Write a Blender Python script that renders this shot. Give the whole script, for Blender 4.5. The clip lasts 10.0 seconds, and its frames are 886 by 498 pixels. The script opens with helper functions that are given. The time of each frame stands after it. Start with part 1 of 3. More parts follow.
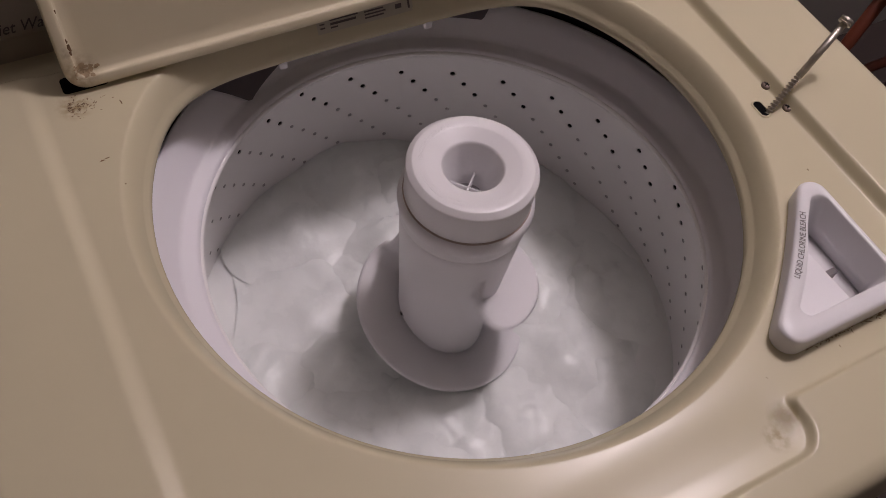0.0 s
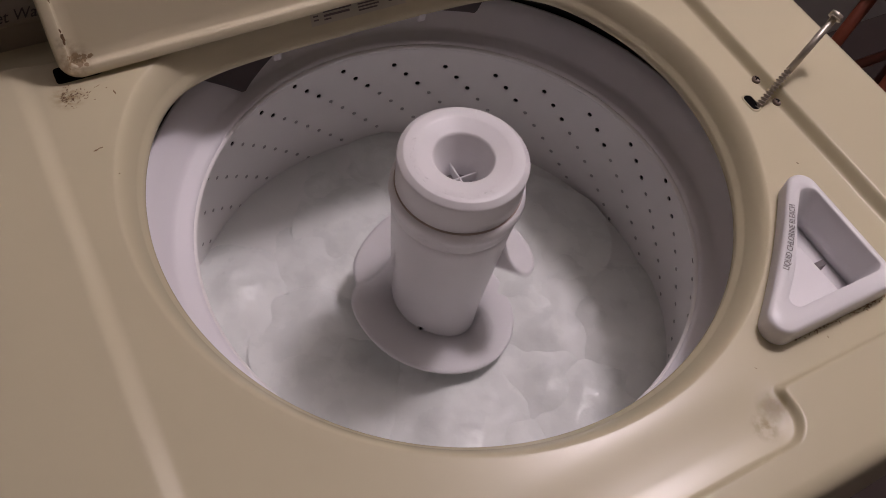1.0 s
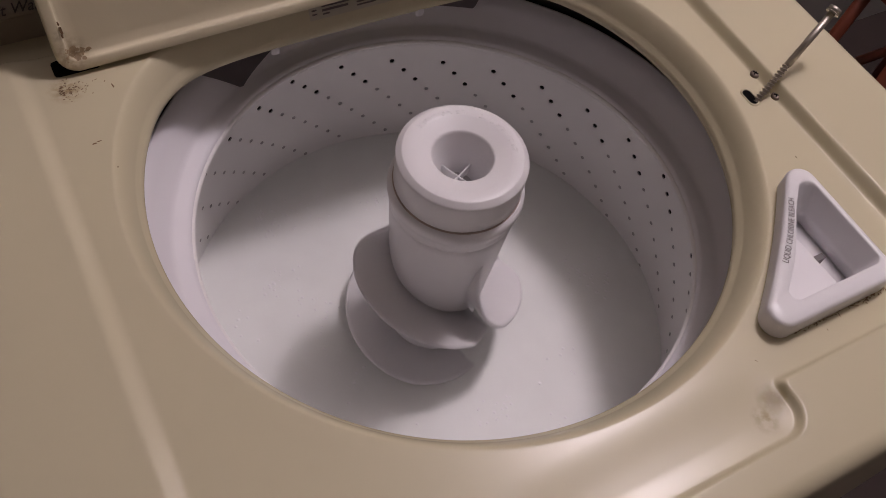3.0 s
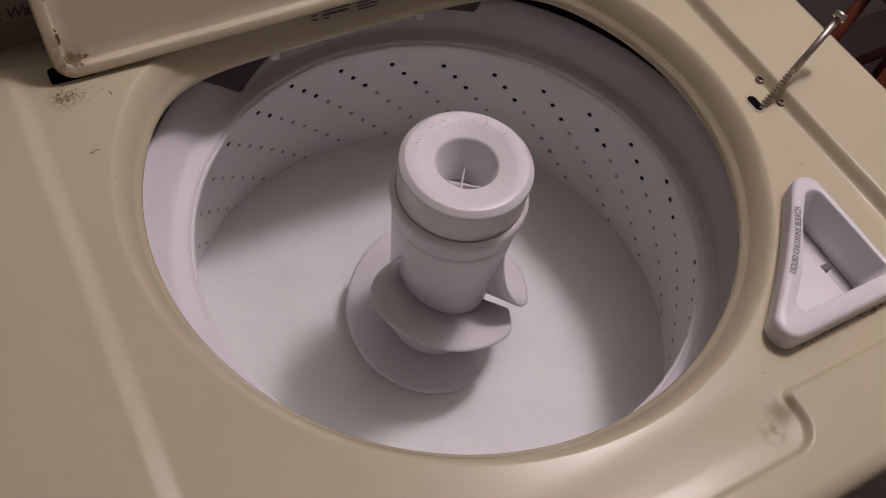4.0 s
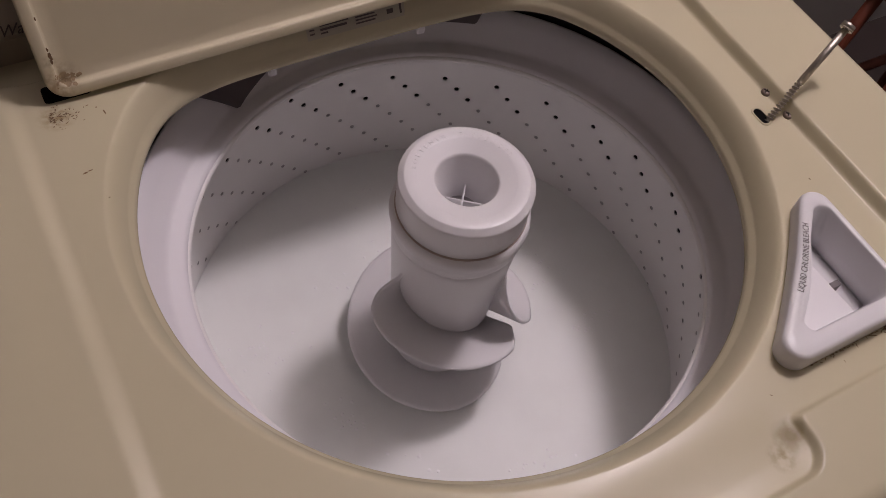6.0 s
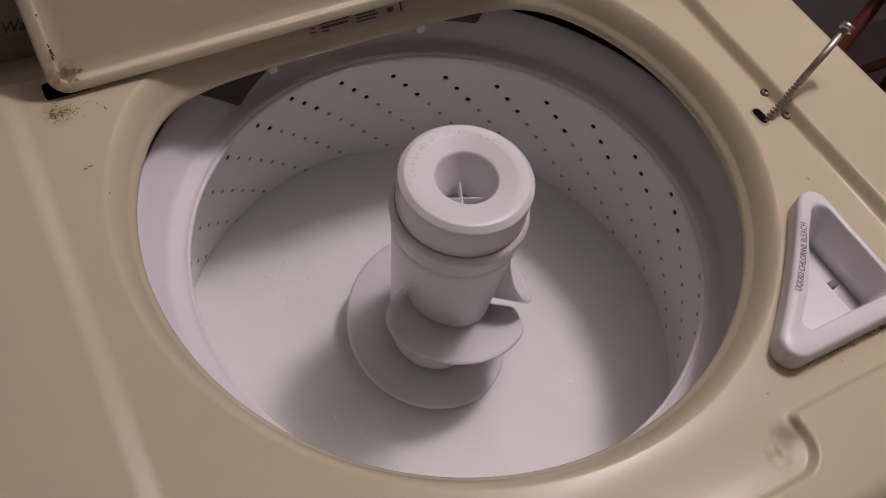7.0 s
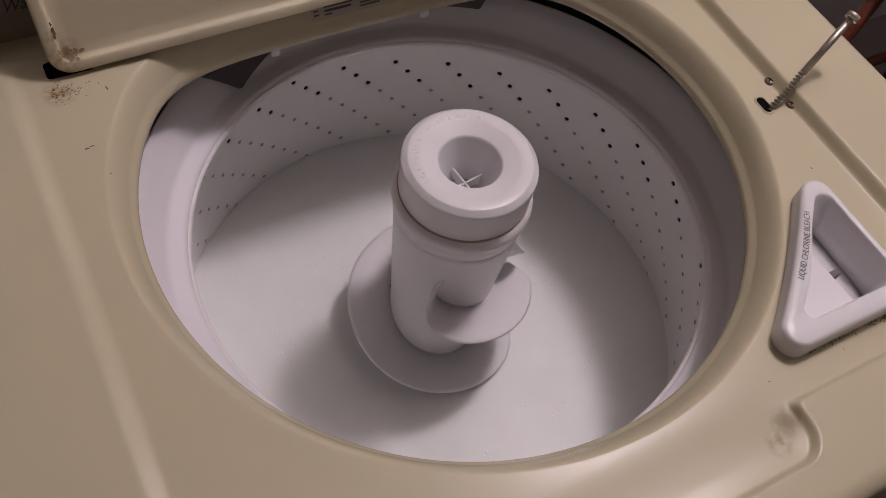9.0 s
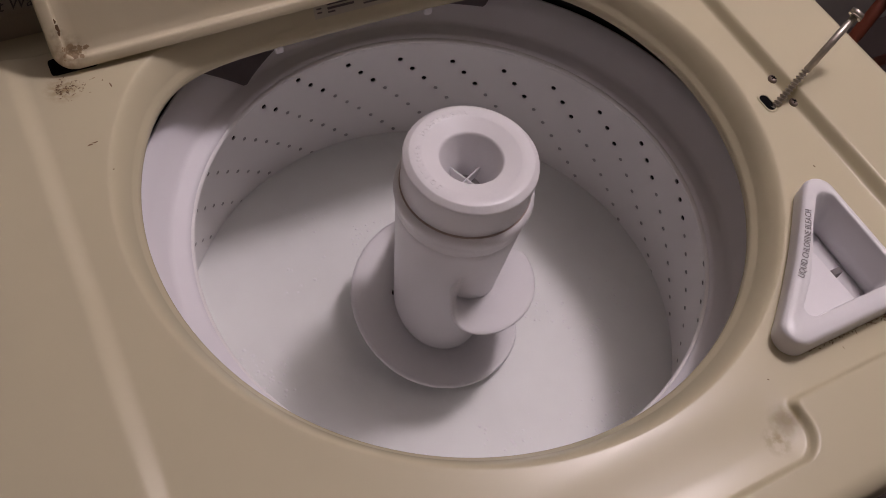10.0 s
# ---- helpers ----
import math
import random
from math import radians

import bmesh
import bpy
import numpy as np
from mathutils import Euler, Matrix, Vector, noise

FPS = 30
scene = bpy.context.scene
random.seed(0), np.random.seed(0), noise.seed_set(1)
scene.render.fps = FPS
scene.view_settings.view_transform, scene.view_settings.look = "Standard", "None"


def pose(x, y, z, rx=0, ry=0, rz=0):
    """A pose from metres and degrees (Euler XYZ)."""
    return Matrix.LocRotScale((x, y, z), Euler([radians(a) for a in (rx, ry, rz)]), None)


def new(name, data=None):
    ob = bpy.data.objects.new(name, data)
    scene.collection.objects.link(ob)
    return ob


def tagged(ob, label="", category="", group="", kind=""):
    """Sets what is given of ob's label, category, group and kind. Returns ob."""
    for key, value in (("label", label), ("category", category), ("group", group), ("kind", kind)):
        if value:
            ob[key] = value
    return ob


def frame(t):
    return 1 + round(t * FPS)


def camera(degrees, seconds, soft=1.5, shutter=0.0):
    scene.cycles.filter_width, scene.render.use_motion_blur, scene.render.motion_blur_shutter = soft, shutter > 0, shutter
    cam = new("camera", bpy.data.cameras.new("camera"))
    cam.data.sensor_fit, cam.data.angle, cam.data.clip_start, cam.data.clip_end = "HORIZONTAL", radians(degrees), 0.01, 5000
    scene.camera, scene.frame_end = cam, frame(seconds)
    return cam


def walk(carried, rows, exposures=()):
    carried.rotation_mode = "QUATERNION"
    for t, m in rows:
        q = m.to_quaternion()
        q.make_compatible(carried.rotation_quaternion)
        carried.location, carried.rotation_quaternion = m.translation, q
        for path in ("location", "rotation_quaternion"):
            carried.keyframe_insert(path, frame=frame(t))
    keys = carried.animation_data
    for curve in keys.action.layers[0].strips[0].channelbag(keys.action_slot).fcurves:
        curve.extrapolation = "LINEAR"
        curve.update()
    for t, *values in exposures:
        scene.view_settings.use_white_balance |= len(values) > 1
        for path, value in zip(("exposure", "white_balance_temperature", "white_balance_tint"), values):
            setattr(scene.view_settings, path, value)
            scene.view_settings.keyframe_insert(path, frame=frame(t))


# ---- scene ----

# ---------------------------------------------------------------- camera
cam = camera(53.4, 10.0, soft=0.9, shutter=0.25)
ROWS = [
    (0.0, -0.2719, -0.3492, 0.5080, 34.02, -6.01, -27.62),
    (0.5, -0.2704, -0.3529, 0.5077, 34.20, -5.97, -27.62),
    (1.0, -0.2755, -0.3531, 0.5090, 33.77, -6.61, -27.78),
    (1.5, -0.2787, -0.3544, 0.5087, 33.86, -6.76, -27.77),
    (2.0, -0.2812, -0.3573, 0.5074, 34.22, -6.61, -27.91),
    (2.5, -0.2810, -0.3576, 0.5059, 34.08, -6.74, -27.96),
    (4.0, -0.2786, -0.3414, 0.5031, 33.62, -7.09, -28.20),
    (4.5, -0.2744, -0.3355, 0.5023, 33.46, -6.96, -28.13),
    (5.0, -0.2708, -0.3302, 0.5007, 32.97, -6.93, -28.11),
    (5.5, -0.2661, -0.3290, 0.4996, 33.76, -6.53, -28.32),
    (7.0, -0.2648, -0.3346, 0.4998, 33.95, -6.52, -27.87),
    (7.5, -0.2627, -0.3334, 0.5002, 33.94, -6.61, -27.75),
    (8.0, -0.2704, -0.3319, 0.4987, 33.71, -7.68, -27.12),
    (8.5, -0.2699, -0.3338, 0.4988, 33.63, -7.39, -27.67),
    (9.0, -0.2695, -0.3356, 0.4947, 33.38, -7.08, -27.46),
    (9.5, -0.2631, -0.3413, 0.4984, 33.69, -6.35, -26.81),
    (10.0, -0.2634, -0.3408, 0.4969, 33.17, -6.58, -26.85),
]
walk(cam, [(t, pose(x, y, z, a, b, c)) for t, x, y, z, a, b, c in ROWS])

# ---------------------------------------------------------------- light
# origin: the wash basket's axis, at the level of the machine's deck, 0.93 m above the floor
FLOOR, CEILING = -0.93, 1.86
world = bpy.data.worlds.new("world")
scene.world = world
world.use_nodes = True
world.node_tree.nodes["Background"].inputs[0].default_value = (1.0, 0.86, 0.84, 1)
world.node_tree.nodes["Background"].inputs[1].default_value = 0.02

bulb = bpy.data.lights.new("ceiling_bulb", "POINT")
bulb.shadow_soft_size, bulb.energy, bulb.color = 0.13, 48.0, (1.0, 0.875, 0.95)
lamp = new("ceiling_bulb", bulb)
lamp.location = (0.81, 0.235, 1.72)
scene.view_settings.exposure = 0.0


# ---------------------------------------------------------------- materials
def material(name, colour, rough=0.5, metal=0.0, vary=0.06, size=40.0, bump=0.0, bump_size=300.0, coat=0.0, second=None, spots=None, spec=0.5, soft=False):
    """A Principled surface with two scales of colour variation and a fine relief. spots: (colour, scale, threshold)."""
    m = bpy.data.materials.new(name)
    m.use_nodes = True
    nt = m.node_tree
    b = nt.nodes["Principled BSDF"]
    b.inputs["Roughness"].default_value, b.inputs["Metallic"].default_value = rough, metal
    b.inputs["Coat Weight"].default_value = coat
    b.inputs["Specular IOR Level"].default_value = spec
    co = nt.nodes.new("ShaderNodeTexCoord")
    big, fine = nt.nodes.new("ShaderNodeTexNoise"), nt.nodes.new("ShaderNodeTexNoise")
    big.inputs["Scale"].default_value, fine.inputs["Scale"].default_value = (3.0, size) if soft else (size * 0.2, size)
    big.inputs["Detail"].default_value, fine.inputs["Detail"].default_value = (1, 0) if soft else (3, 5)
    add = nt.nodes.new("ShaderNodeMath")
    add.operation = "ADD"
    ramp = nt.nodes.new("ShaderNodeMapRange")
    ramp.inputs[1].default_value, ramp.inputs[2].default_value = (0.0, 2.0) if soft else (0.45, 1.55)
    mix = nt.nodes.new("ShaderNodeMix")
    mix.data_type = "RGBA"
    low = [c * (1 - 2 * vary) for c in colour]
    mix.inputs[6].default_value, mix.inputs[7].default_value = (*(second or low), 1), (*[min(1, c * (1 + vary)) for c in colour], 1)
    for n in (big, fine):
        nt.links.new(co.outputs["Object"], n.inputs["Vector"])
    nt.links.new(big.outputs["Fac"], add.inputs[0])
    nt.links.new(fine.outputs["Fac"], add.inputs[1])
    nt.links.new(add.outputs[0], ramp.inputs[0])
    nt.links.new(ramp.outputs[0], mix.inputs[0])
    out = mix.outputs[2]
    if spots:
        n = nt.nodes.new("ShaderNodeTexNoise")
        n.inputs["Scale"].default_value, n.inputs["Detail"].default_value = spots[1], 6
        r = nt.nodes.new("ShaderNodeMapRange")
        r.inputs[1].default_value, r.inputs[2].default_value = spots[2], spots[2] + 0.06
        k = nt.nodes.new("ShaderNodeMix")
        k.data_type = "RGBA"
        k.inputs[7].default_value = (*spots[0], 1)
        nt.links.new(co.outputs["Object"], n.inputs["Vector"])
        nt.links.new(n.outputs["Fac"], r.inputs[0])
        nt.links.new(r.outputs[0], k.inputs[0])
        nt.links.new(out, k.inputs[6])
        out = k.outputs[2]
    nt.links.new(out, b.inputs["Base Color"])
    if bump:
        n = nt.nodes.new("ShaderNodeTexNoise")
        n.inputs["Scale"].default_value, n.inputs["Detail"].default_value = bump_size, 4
        nt.links.new(co.outputs["Object"], n.inputs["Vector"])
        k = nt.nodes.new("ShaderNodeBump")
        k.inputs["Strength"].default_value, k.inputs["Distance"].default_value = bump, 0.001
        nt.links.new(n.outputs["Fac"], k.inputs["Height"])
        nt.links.new(k.outputs[0], b.inputs["Normal"])
    rr = nt.nodes.new("ShaderNodeMapRange")
    rr.inputs[1].default_value, rr.inputs[2].default_value = 0.0, 1.0
    rr.inputs[3].default_value, rr.inputs[4].default_value = rough * 0.85, min(1, rough * 1.2)
    nt.links.new(fine.outputs["Fac"], rr.inputs[0])
    if not soft:
        nt.links.new(rr.outputs[0], b.inputs["Roughness"])
    return m


def stain(m, point, inner, outer, colour, scale=160.0, amount=1.0):
    """A blot of dirt with a ragged edge round a point of the object."""
    nt = m.node_tree
    base = nt.nodes["Principled BSDF"].inputs["Base Color"]
    under = base.links[0].from_socket
    co, far, n = nt.nodes.new("ShaderNodeTexCoord"), nt.nodes.new("ShaderNodeVectorMath"), nt.nodes.new("ShaderNodeTexNoise")
    far.operation = "DISTANCE"
    far.inputs[1].default_value = point
    n.inputs["Scale"].default_value, n.inputs["Detail"].default_value = scale, 5
    edge, rag, mul, mix = nt.nodes.new("ShaderNodeMapRange"), nt.nodes.new("ShaderNodeMapRange"), nt.nodes.new("ShaderNodeMath"), nt.nodes.new("ShaderNodeMix")
    edge.inputs[1].default_value, edge.inputs[2].default_value, edge.inputs[3].default_value, edge.inputs[4].default_value = inner, outer, amount, 0.0
    rag.inputs[1].default_value, rag.inputs[2].default_value = 0.35, 0.60
    mul.operation, mix.data_type = "MULTIPLY", "RGBA"
    mix.inputs[7].default_value = (*colour, 1)
    nt.links.new(co.outputs["Object"], far.inputs[0])
    nt.links.new(co.outputs["Object"], n.inputs["Vector"])
    nt.links.new(far.outputs["Value"], edge.inputs[0])
    nt.links.new(n.outputs["Fac"], rag.inputs[0])
    nt.links.new(edge.outputs[0], mul.inputs[0])
    nt.links.new(rag.outputs[0], mul.inputs[1])
    nt.links.new(mul.outputs[0], mix.inputs[0])
    nt.links.new(under, mix.inputs[6])
    nt.links.new(mix.outputs[2], base)


ENAMEL = material("almond_enamel", (0.565, 0.51, 0.352), 0.25, vary=0.012, size=12, soft=True, spec=0.30)
LID_ENAMEL = material("lid_enamel", (0.60, 0.535, 0.375), 0.38, vary=0.012, size=12, soft=True)
stain(ENAMEL, (0.080, -0.274, 0.0), 0.003, 0.014, (0.20, 0.145, 0.045), 60, 0.9)
stain(ENAMEL, (0.066, -0.283, 0.0), 0.001, 0.012, (0.26, 0.19, 0.075), 180, 0.7)
stain(ENAMEL, (-0.258, 0.154, 0.0), 0.003, 0.015, (0.30, 0.20, 0.09), 220, 0.7)
stain(LID_ENAMEL, (-0.247, 0.004, 0.013), 0.003, 0.018, (0.26, 0.18, 0.10), 200, 0.8)
stain(LID_ENAMEL, (-0.250, 0.004, 0.030), 0.001, 0.007, (0.16, 0.12, 0.08), 300, 0.8)
WHITE = material("white_plastic", (0.77, 0.755, 0.765), 0.29, vary=0.0, size=14, soft=True, spec=0.32)
RING = material("tub_ring_plastic", (0.77, 0.75, 0.78), 0.36, vary=0.0, size=12, soft=True)
PORCELAIN = material("basket_porcelain", (0.855, 0.835, 0.83), 0.28, vary=0.0, size=90, soft=True)
DARK = material("dark_ring_sheet", (0.15, 0.125, 0.135), 0.7, vary=0.2)
BLACK = material("black_void", (0.006, 0.006, 0.006), 0.9, vary=0.2, spec=0.05)
BORE = material("scummy_bore", (0.50, 0.48, 0.48), 0.6, vary=0.2, size=90)
OUTER = material("outer_tub", (0.02, 0.02, 0.022), 0.6, vary=0.2)
WATER = material("soapy_water", (0.868, 0.885, 0.862), 0.40, vary=0.03, size=22, bump=0.3, bump_size=45, second=(0.80, 0.803, 0.788), spec=0.22)
SURF = material("churned_water", (0.868, 0.885, 0.862), 0.27, vary=0.05, size=30, bump=0.6, bump_size=80, second=(0.72, 0.745, 0.725), spec=0.24)
BUBBLE = material("bubble_film", (0.96, 0.96, 0.96), 0.05, vary=0.02, spec=0.8)
STEEL = material("zinc_steel", (0.50, 0.455, 0.39), 0.40, metal=0.85, vary=0.15, size=160, bump=0.2, bump_size=500)
CHROME = material("screw_steel", (0.20, 0.15, 0.12), 0.5, metal=0.5, vary=0.1, size=200)
INK = material("grey_ink", (0.16, 0.14, 0.14), 0.6, vary=0.1)
FAINT = material("raised_plastic", (0.80, 0.78, 0.79), 0.3, vary=0.02)
SEAL = material("joint_grime", (0.50, 0.40, 0.355), 0.7, vary=0.2, size=120)
DIRT = material("dirt", (0.20, 0.12, 0.06), 0.85, vary=0.3, size=400, bump=0.4, bump_size=600)
RUST = material("rust_stain", (0.36, 0.26, 0.15), 0.7, vary=0.25, size=220, bump=0.4, bump_size=500)
STICKER = material("rating_label", (0.46, 0.42, 0.33), 0.5, vary=0.05, size=120)
PRINT = material("label_print", (0.10, 0.085, 0.08), 0.6, vary=0.1)
ORANGE = material("orange_paint", (0.17, 0.037, 0.016), 0.5, vary=0.12, size=30)
FLOOR_M = material("basement_floor", (0.048, 0.033, 0.029), 0.8, vary=0.2, size=8, bump=0.3, bump_size=60)
WALL_M = material("painted_wall", (0.36, 0.335, 0.31), 0.8, vary=0.08, size=6, bump=0.2, bump_size=80)
CEIL_M = material("ceiling_paint", (0.68, 0.65, 0.62), 0.9, vary=0.05, size=6)
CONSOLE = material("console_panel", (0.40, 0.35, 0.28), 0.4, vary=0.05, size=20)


# ---------------------------------------------------------------- helpers
def mesh_of(name, verts, faces, mat, smooth=True):
    me = bpy.data.meshes.new(name)
    me.from_pydata([tuple(map(float, v)) for v in verts], [], faces)
    me.materials.append(mat)
    me.update()
    if smooth:
        me.polygons.foreach_set("use_smooth", [True] * len(me.polygons))
    return me


def thing(name, label, category, group="", kind="", at=(0, 0, 0)):
    ob = new(name)
    ob.location = at
    ob.empty_display_size = 0.02
    return tagged(ob, label, category, group, kind)


def part(name, me, parent=None, label=""):
    ob = new(name, me)
    ob.parent = parent
    return tagged(ob, label)


def from_bm(name, bm, mat, smooth=False):
    me = bpy.data.meshes.new(name)
    bm.to_mesh(me)
    bm.free()
    me.materials.append(mat)
    if smooth:
        me.polygons.foreach_set("use_smooth", [True] * len(me.polygons))
    return me


def grid_faces(nu, nv, wrap_u=False, wrap_v=False, flip=False):
    out = []
    for i in range(nu if wrap_u else nu - 1):
        for j in range(nv if wrap_v else nv - 1):
            a, b = i * nv + j, i * nv + (j + 1) % nv
            c, d = (i + 1) % nu * nv + (j + 1) % nv, (i + 1) % nu * nv + j
            out.append((a, d, c, b) if flip else (a, b, c, d))
    return out


def lathe(name, profile, mat, n=96, closed=False, centre=(0, 0)):
    """Turns a profile of (radius, height) about the z axis."""
    verts = [(centre[0] + r * math.cos(2 * math.pi * i / n), centre[1] + r * math.sin(2 * math.pi * i / n), z)
             for i in range(n) for r, z in profile]
    return mesh_of(name, verts, grid_faces(n, len(profile), True, closed, True), mat)


def box(name, x0, x1, y0, y1, z0, z1, mat, bevel=0.002, seg=2):
    bm = bmesh.new()
    bmesh.ops.create_cube(bm, size=1)
    for v in bm.verts:
        v.co = Vector(((x0 + x1) / 2 + v.co.x * (x1 - x0), (y0 + y1) / 2 + v.co.y * (y1 - y0), (z0 + z1) / 2 + v.co.z * (z1 - z0)))
    if bevel:
        bmesh.ops.bevel(bm, geom=bm.edges[:], offset=bevel, segments=seg, affect="EDGES", profile=0.5)
    return from_bm(name, bm, mat)


def tube(name, a, b, r0, r1, mat, n=16):
    a, b = Vector(a), Vector(b)
    d = b - a
    bm = bmesh.new()
    bmesh.ops.create_cone(bm, cap_ends=True, segments=n, radius1=r0, radius2=r1, depth=d.length)
    bmesh.ops.transform(bm, matrix=Matrix.Translation((a + b) / 2) @ d.to_track_quat("Z", "Y").to_matrix().to_4x4(), verts=bm.verts)
    me = from_bm(name, bm, mat)
    me.polygons.foreach_set("use_smooth", [len(p.vertices) == 4 for p in me.polygons])
    return me


def smoothstep(a, b, x):
    t = np.clip((x - a) / (b - a), 0, 1)
    return t * t * (3 - 2 * t)


def spline(points, per=8):
    """A Catmull-Rom curve through the points."""
    p = np.array(points, float)
    p = np.vstack([2 * p[0] - p[1], p, 2 * p[-1] - p[-2]])
    out = []
    for i in range(1, len(p) - 2):
        for t in np.arange(per) / per:
            a, b, c, d = p[i - 1:i + 3]
            out.append(0.5 * (2 * b + (c - a) * t + (2 * a - 5 * b + 4 * c - d) * t ** 2 + (3 * b - a - 3 * c + d) * t ** 3))
    return np.array(out + [p[-2]])


def lettering(name, text, height, mat, bend, depth=0.0003, spread=1.0):
    """Words in the built-in font, as a mesh whose points bend() puts in place from (x along, y up, z out)."""
    cu = bpy.data.curves.new(name, "FONT")
    cu.body, cu.size, cu.extrude, cu.resolution_u, cu.space_character = text, height, depth, 3, spread
    tmp = bpy.data.objects.new(name, cu)
    me = bpy.data.meshes.new_from_object(tmp)
    bpy.data.objects.remove(tmp)
    for v in me.vertices:
        v.co = bend(*v.co)
    me.materials.clear()
    me.materials.append(mat)
    return me


# ---------------------------------------------------------------- the room
room = dict(x=(-1.6, 2.3), y=(-2.2, 0.62))
(X0, X1), (Y0, Y1) = room["x"], room["y"]
for name, dims, mat in (
        ("floor", (X0, X1, Y0, Y1, FLOOR - 0.1, FLOOR), FLOOR_M), ("ceiling", (X0, X1, Y0, Y1, CEILING, CEILING + 0.1), CEIL_M),
        ("wall_north", (X0 - 0.1, X1 + 0.1, Y1, Y1 + 0.1, FLOOR - 0.1, CEILING + 0.1), WALL_M), ("wall_south", (X0 - 0.1, X1 + 0.1, Y0 - 0.1, Y0, FLOOR - 0.1, CEILING + 0.1), WALL_M),
        ("wall_west", (X0 - 0.1, X0, Y0, Y1, FLOOR - 0.1, CEILING + 0.1), WALL_M), ("wall_east", (X1, X1 + 0.1, Y0, Y1, FLOOR - 0.1, CEILING + 0.1), WALL_M)):
    tagged(new(name, box(name, *dims, mat, 0)), "plain dim basement " + name.split("_")[0], name.split("_")[0], kind="structure")

# ---------------------------------------------------------------- the washing machine's shell
CX, CY, LIP_R, BOWL_R = -0.0120, 0.003, 0.2305, 0.2465      # the opening in the deck
BACK_Y = 0.1725                                            # its straight back edge
X_L, X_R, Y_F, Y_B = -0.285, 0.266, -0.2655, 0.198         # the lid's recess
RAIL = 0.0105


def clipped(radius, back, corner):
    """Radius of a circle cut straight at the back, with rounded corners, by direction."""
    a = np.linspace(0, 2 * np.pi, 1441)[:-1]
    c, s = np.cos(a), np.sin(a)
    line = np.where(s > 1e-6, (back - CY) / np.maximum(s, 1e-6), 9.0)
    k = 12.0
    return a, (np.minimum(radius, 9) ** -k + np.minimum(line, 9) ** -k) ** (-1 / k)


def round_rect(x, y, x0, x1, y0, y1, corner):
    """Distance outside a rectangle with rounded corners (minus: inside)."""
    dx = np.abs(x - (x0 + x1) / 2) - (x1 - x0) / 2 + corner
    dy = np.abs(y - (y0 + y1) / 2) - (y1 - y0) / 2 + corner
    return np.hypot(np.maximum(dx, 0), np.maximum(dy, 0)) + np.minimum(np.maximum(dx, dy), 0) - corner


def deck_height(x, y):
    # soft step up to the rail around the lid's recess, with the finger scoop in front
    main = round_rect(x, y, X_L, X_R, Y_F, Y_B, 0.018)
    scoop = round_rect(x, y, -0.122, 0.089, -0.3010, -0.20, 0.020)
    k = 0.005
    h = np.clip(0.5 + 0.5 * (scoop - main) / k, 0, 1)
    d = scoop + (main - scoop) * h - k * h * (1 - h)
    front = smoothstep(-0.23, -0.27, y)
    left = smoothstep(-0.15, -0.22, x)
    z = (0.0038 + (RAIL - 0.0038) * smoothstep(0.15, 0.25, x) * (1 - 0.5 * front) + 0.0016 * front) * smoothstep(-0.0038 + 0.0008 * front - 0.004 * left, 0.0035 - 0.0010 * front + 0.004 * left, d)
    # the finger scoop is a little deeper
    z = z - 0.0010 * smoothstep(0.0, -0.020, scoop) * smoothstep(Y_F + 0.02, Y_F - 0.01, y)
    # behind the lid the top drops
    z = z - 0.045 * smoothstep(0.193, 0.203, y)
    # the outer edges roll over
    for e in ((0.362 - x), (x + 0.380), (y + 0.336)):
        z = z - 0.014 * (1 - np.sqrt(np.clip(1 - (1 - np.clip(e / 0.014, 0, 1)) ** 2, 0, 1)))
    return z


def cup_outline(inset):
    pts = []
    # corners: (centre, radius) going round: top, front right, front left; between top and front left an arc round the tub
    r = 0.0125
    c_top, c_fr, c_fl = Vector((0.2085, -0.1455)), Vector((0.2085, -0.2290)), Vector((0.1190, -0.2290))
    q = r - inset
    for k in range(11):
        t = math.radians(140 - 140 * k / 10)
        pts.append(c_top + q * Vector((math.cos(t), math.sin(t))))
    for k in range(9):
        t = math.radians(0 - 90 * k / 8)
        pts.append(c_fr + q * Vector((math.cos(t), math.sin(t))))
    for k in range(11):
        t = math.radians(-90 - 145 * k / 10)
        pts.append(c_fl + q * Vector((math.cos(t), math.sin(t))))
    a, b = pts[-1], pts[0]
    c = Vector((-0.012, 0.0))
    for k in range(1, 14):
        f = k / 14
        p = a.lerp(b, f)
        rad = (a - c).length * (1 - f) + (b - c).length * f
        pts.append(c + (p - c).normalized() * (rad * 0.35 + (p - c).length * 0.65))
    return pts


def inside(x, y, poly):
    """Which points lie inside a closed outline."""
    hit = np.zeros(x.shape, bool)
    for p, q in zip(poly, poly[1:] + poly[:1]):
        cross = (p.y > y) != (q.y > y)
        hit ^= cross & (x < (q.x - p.x) * (y - p.y) / ((q.y - p.y) or 1e-9) + p.x)
    return hit


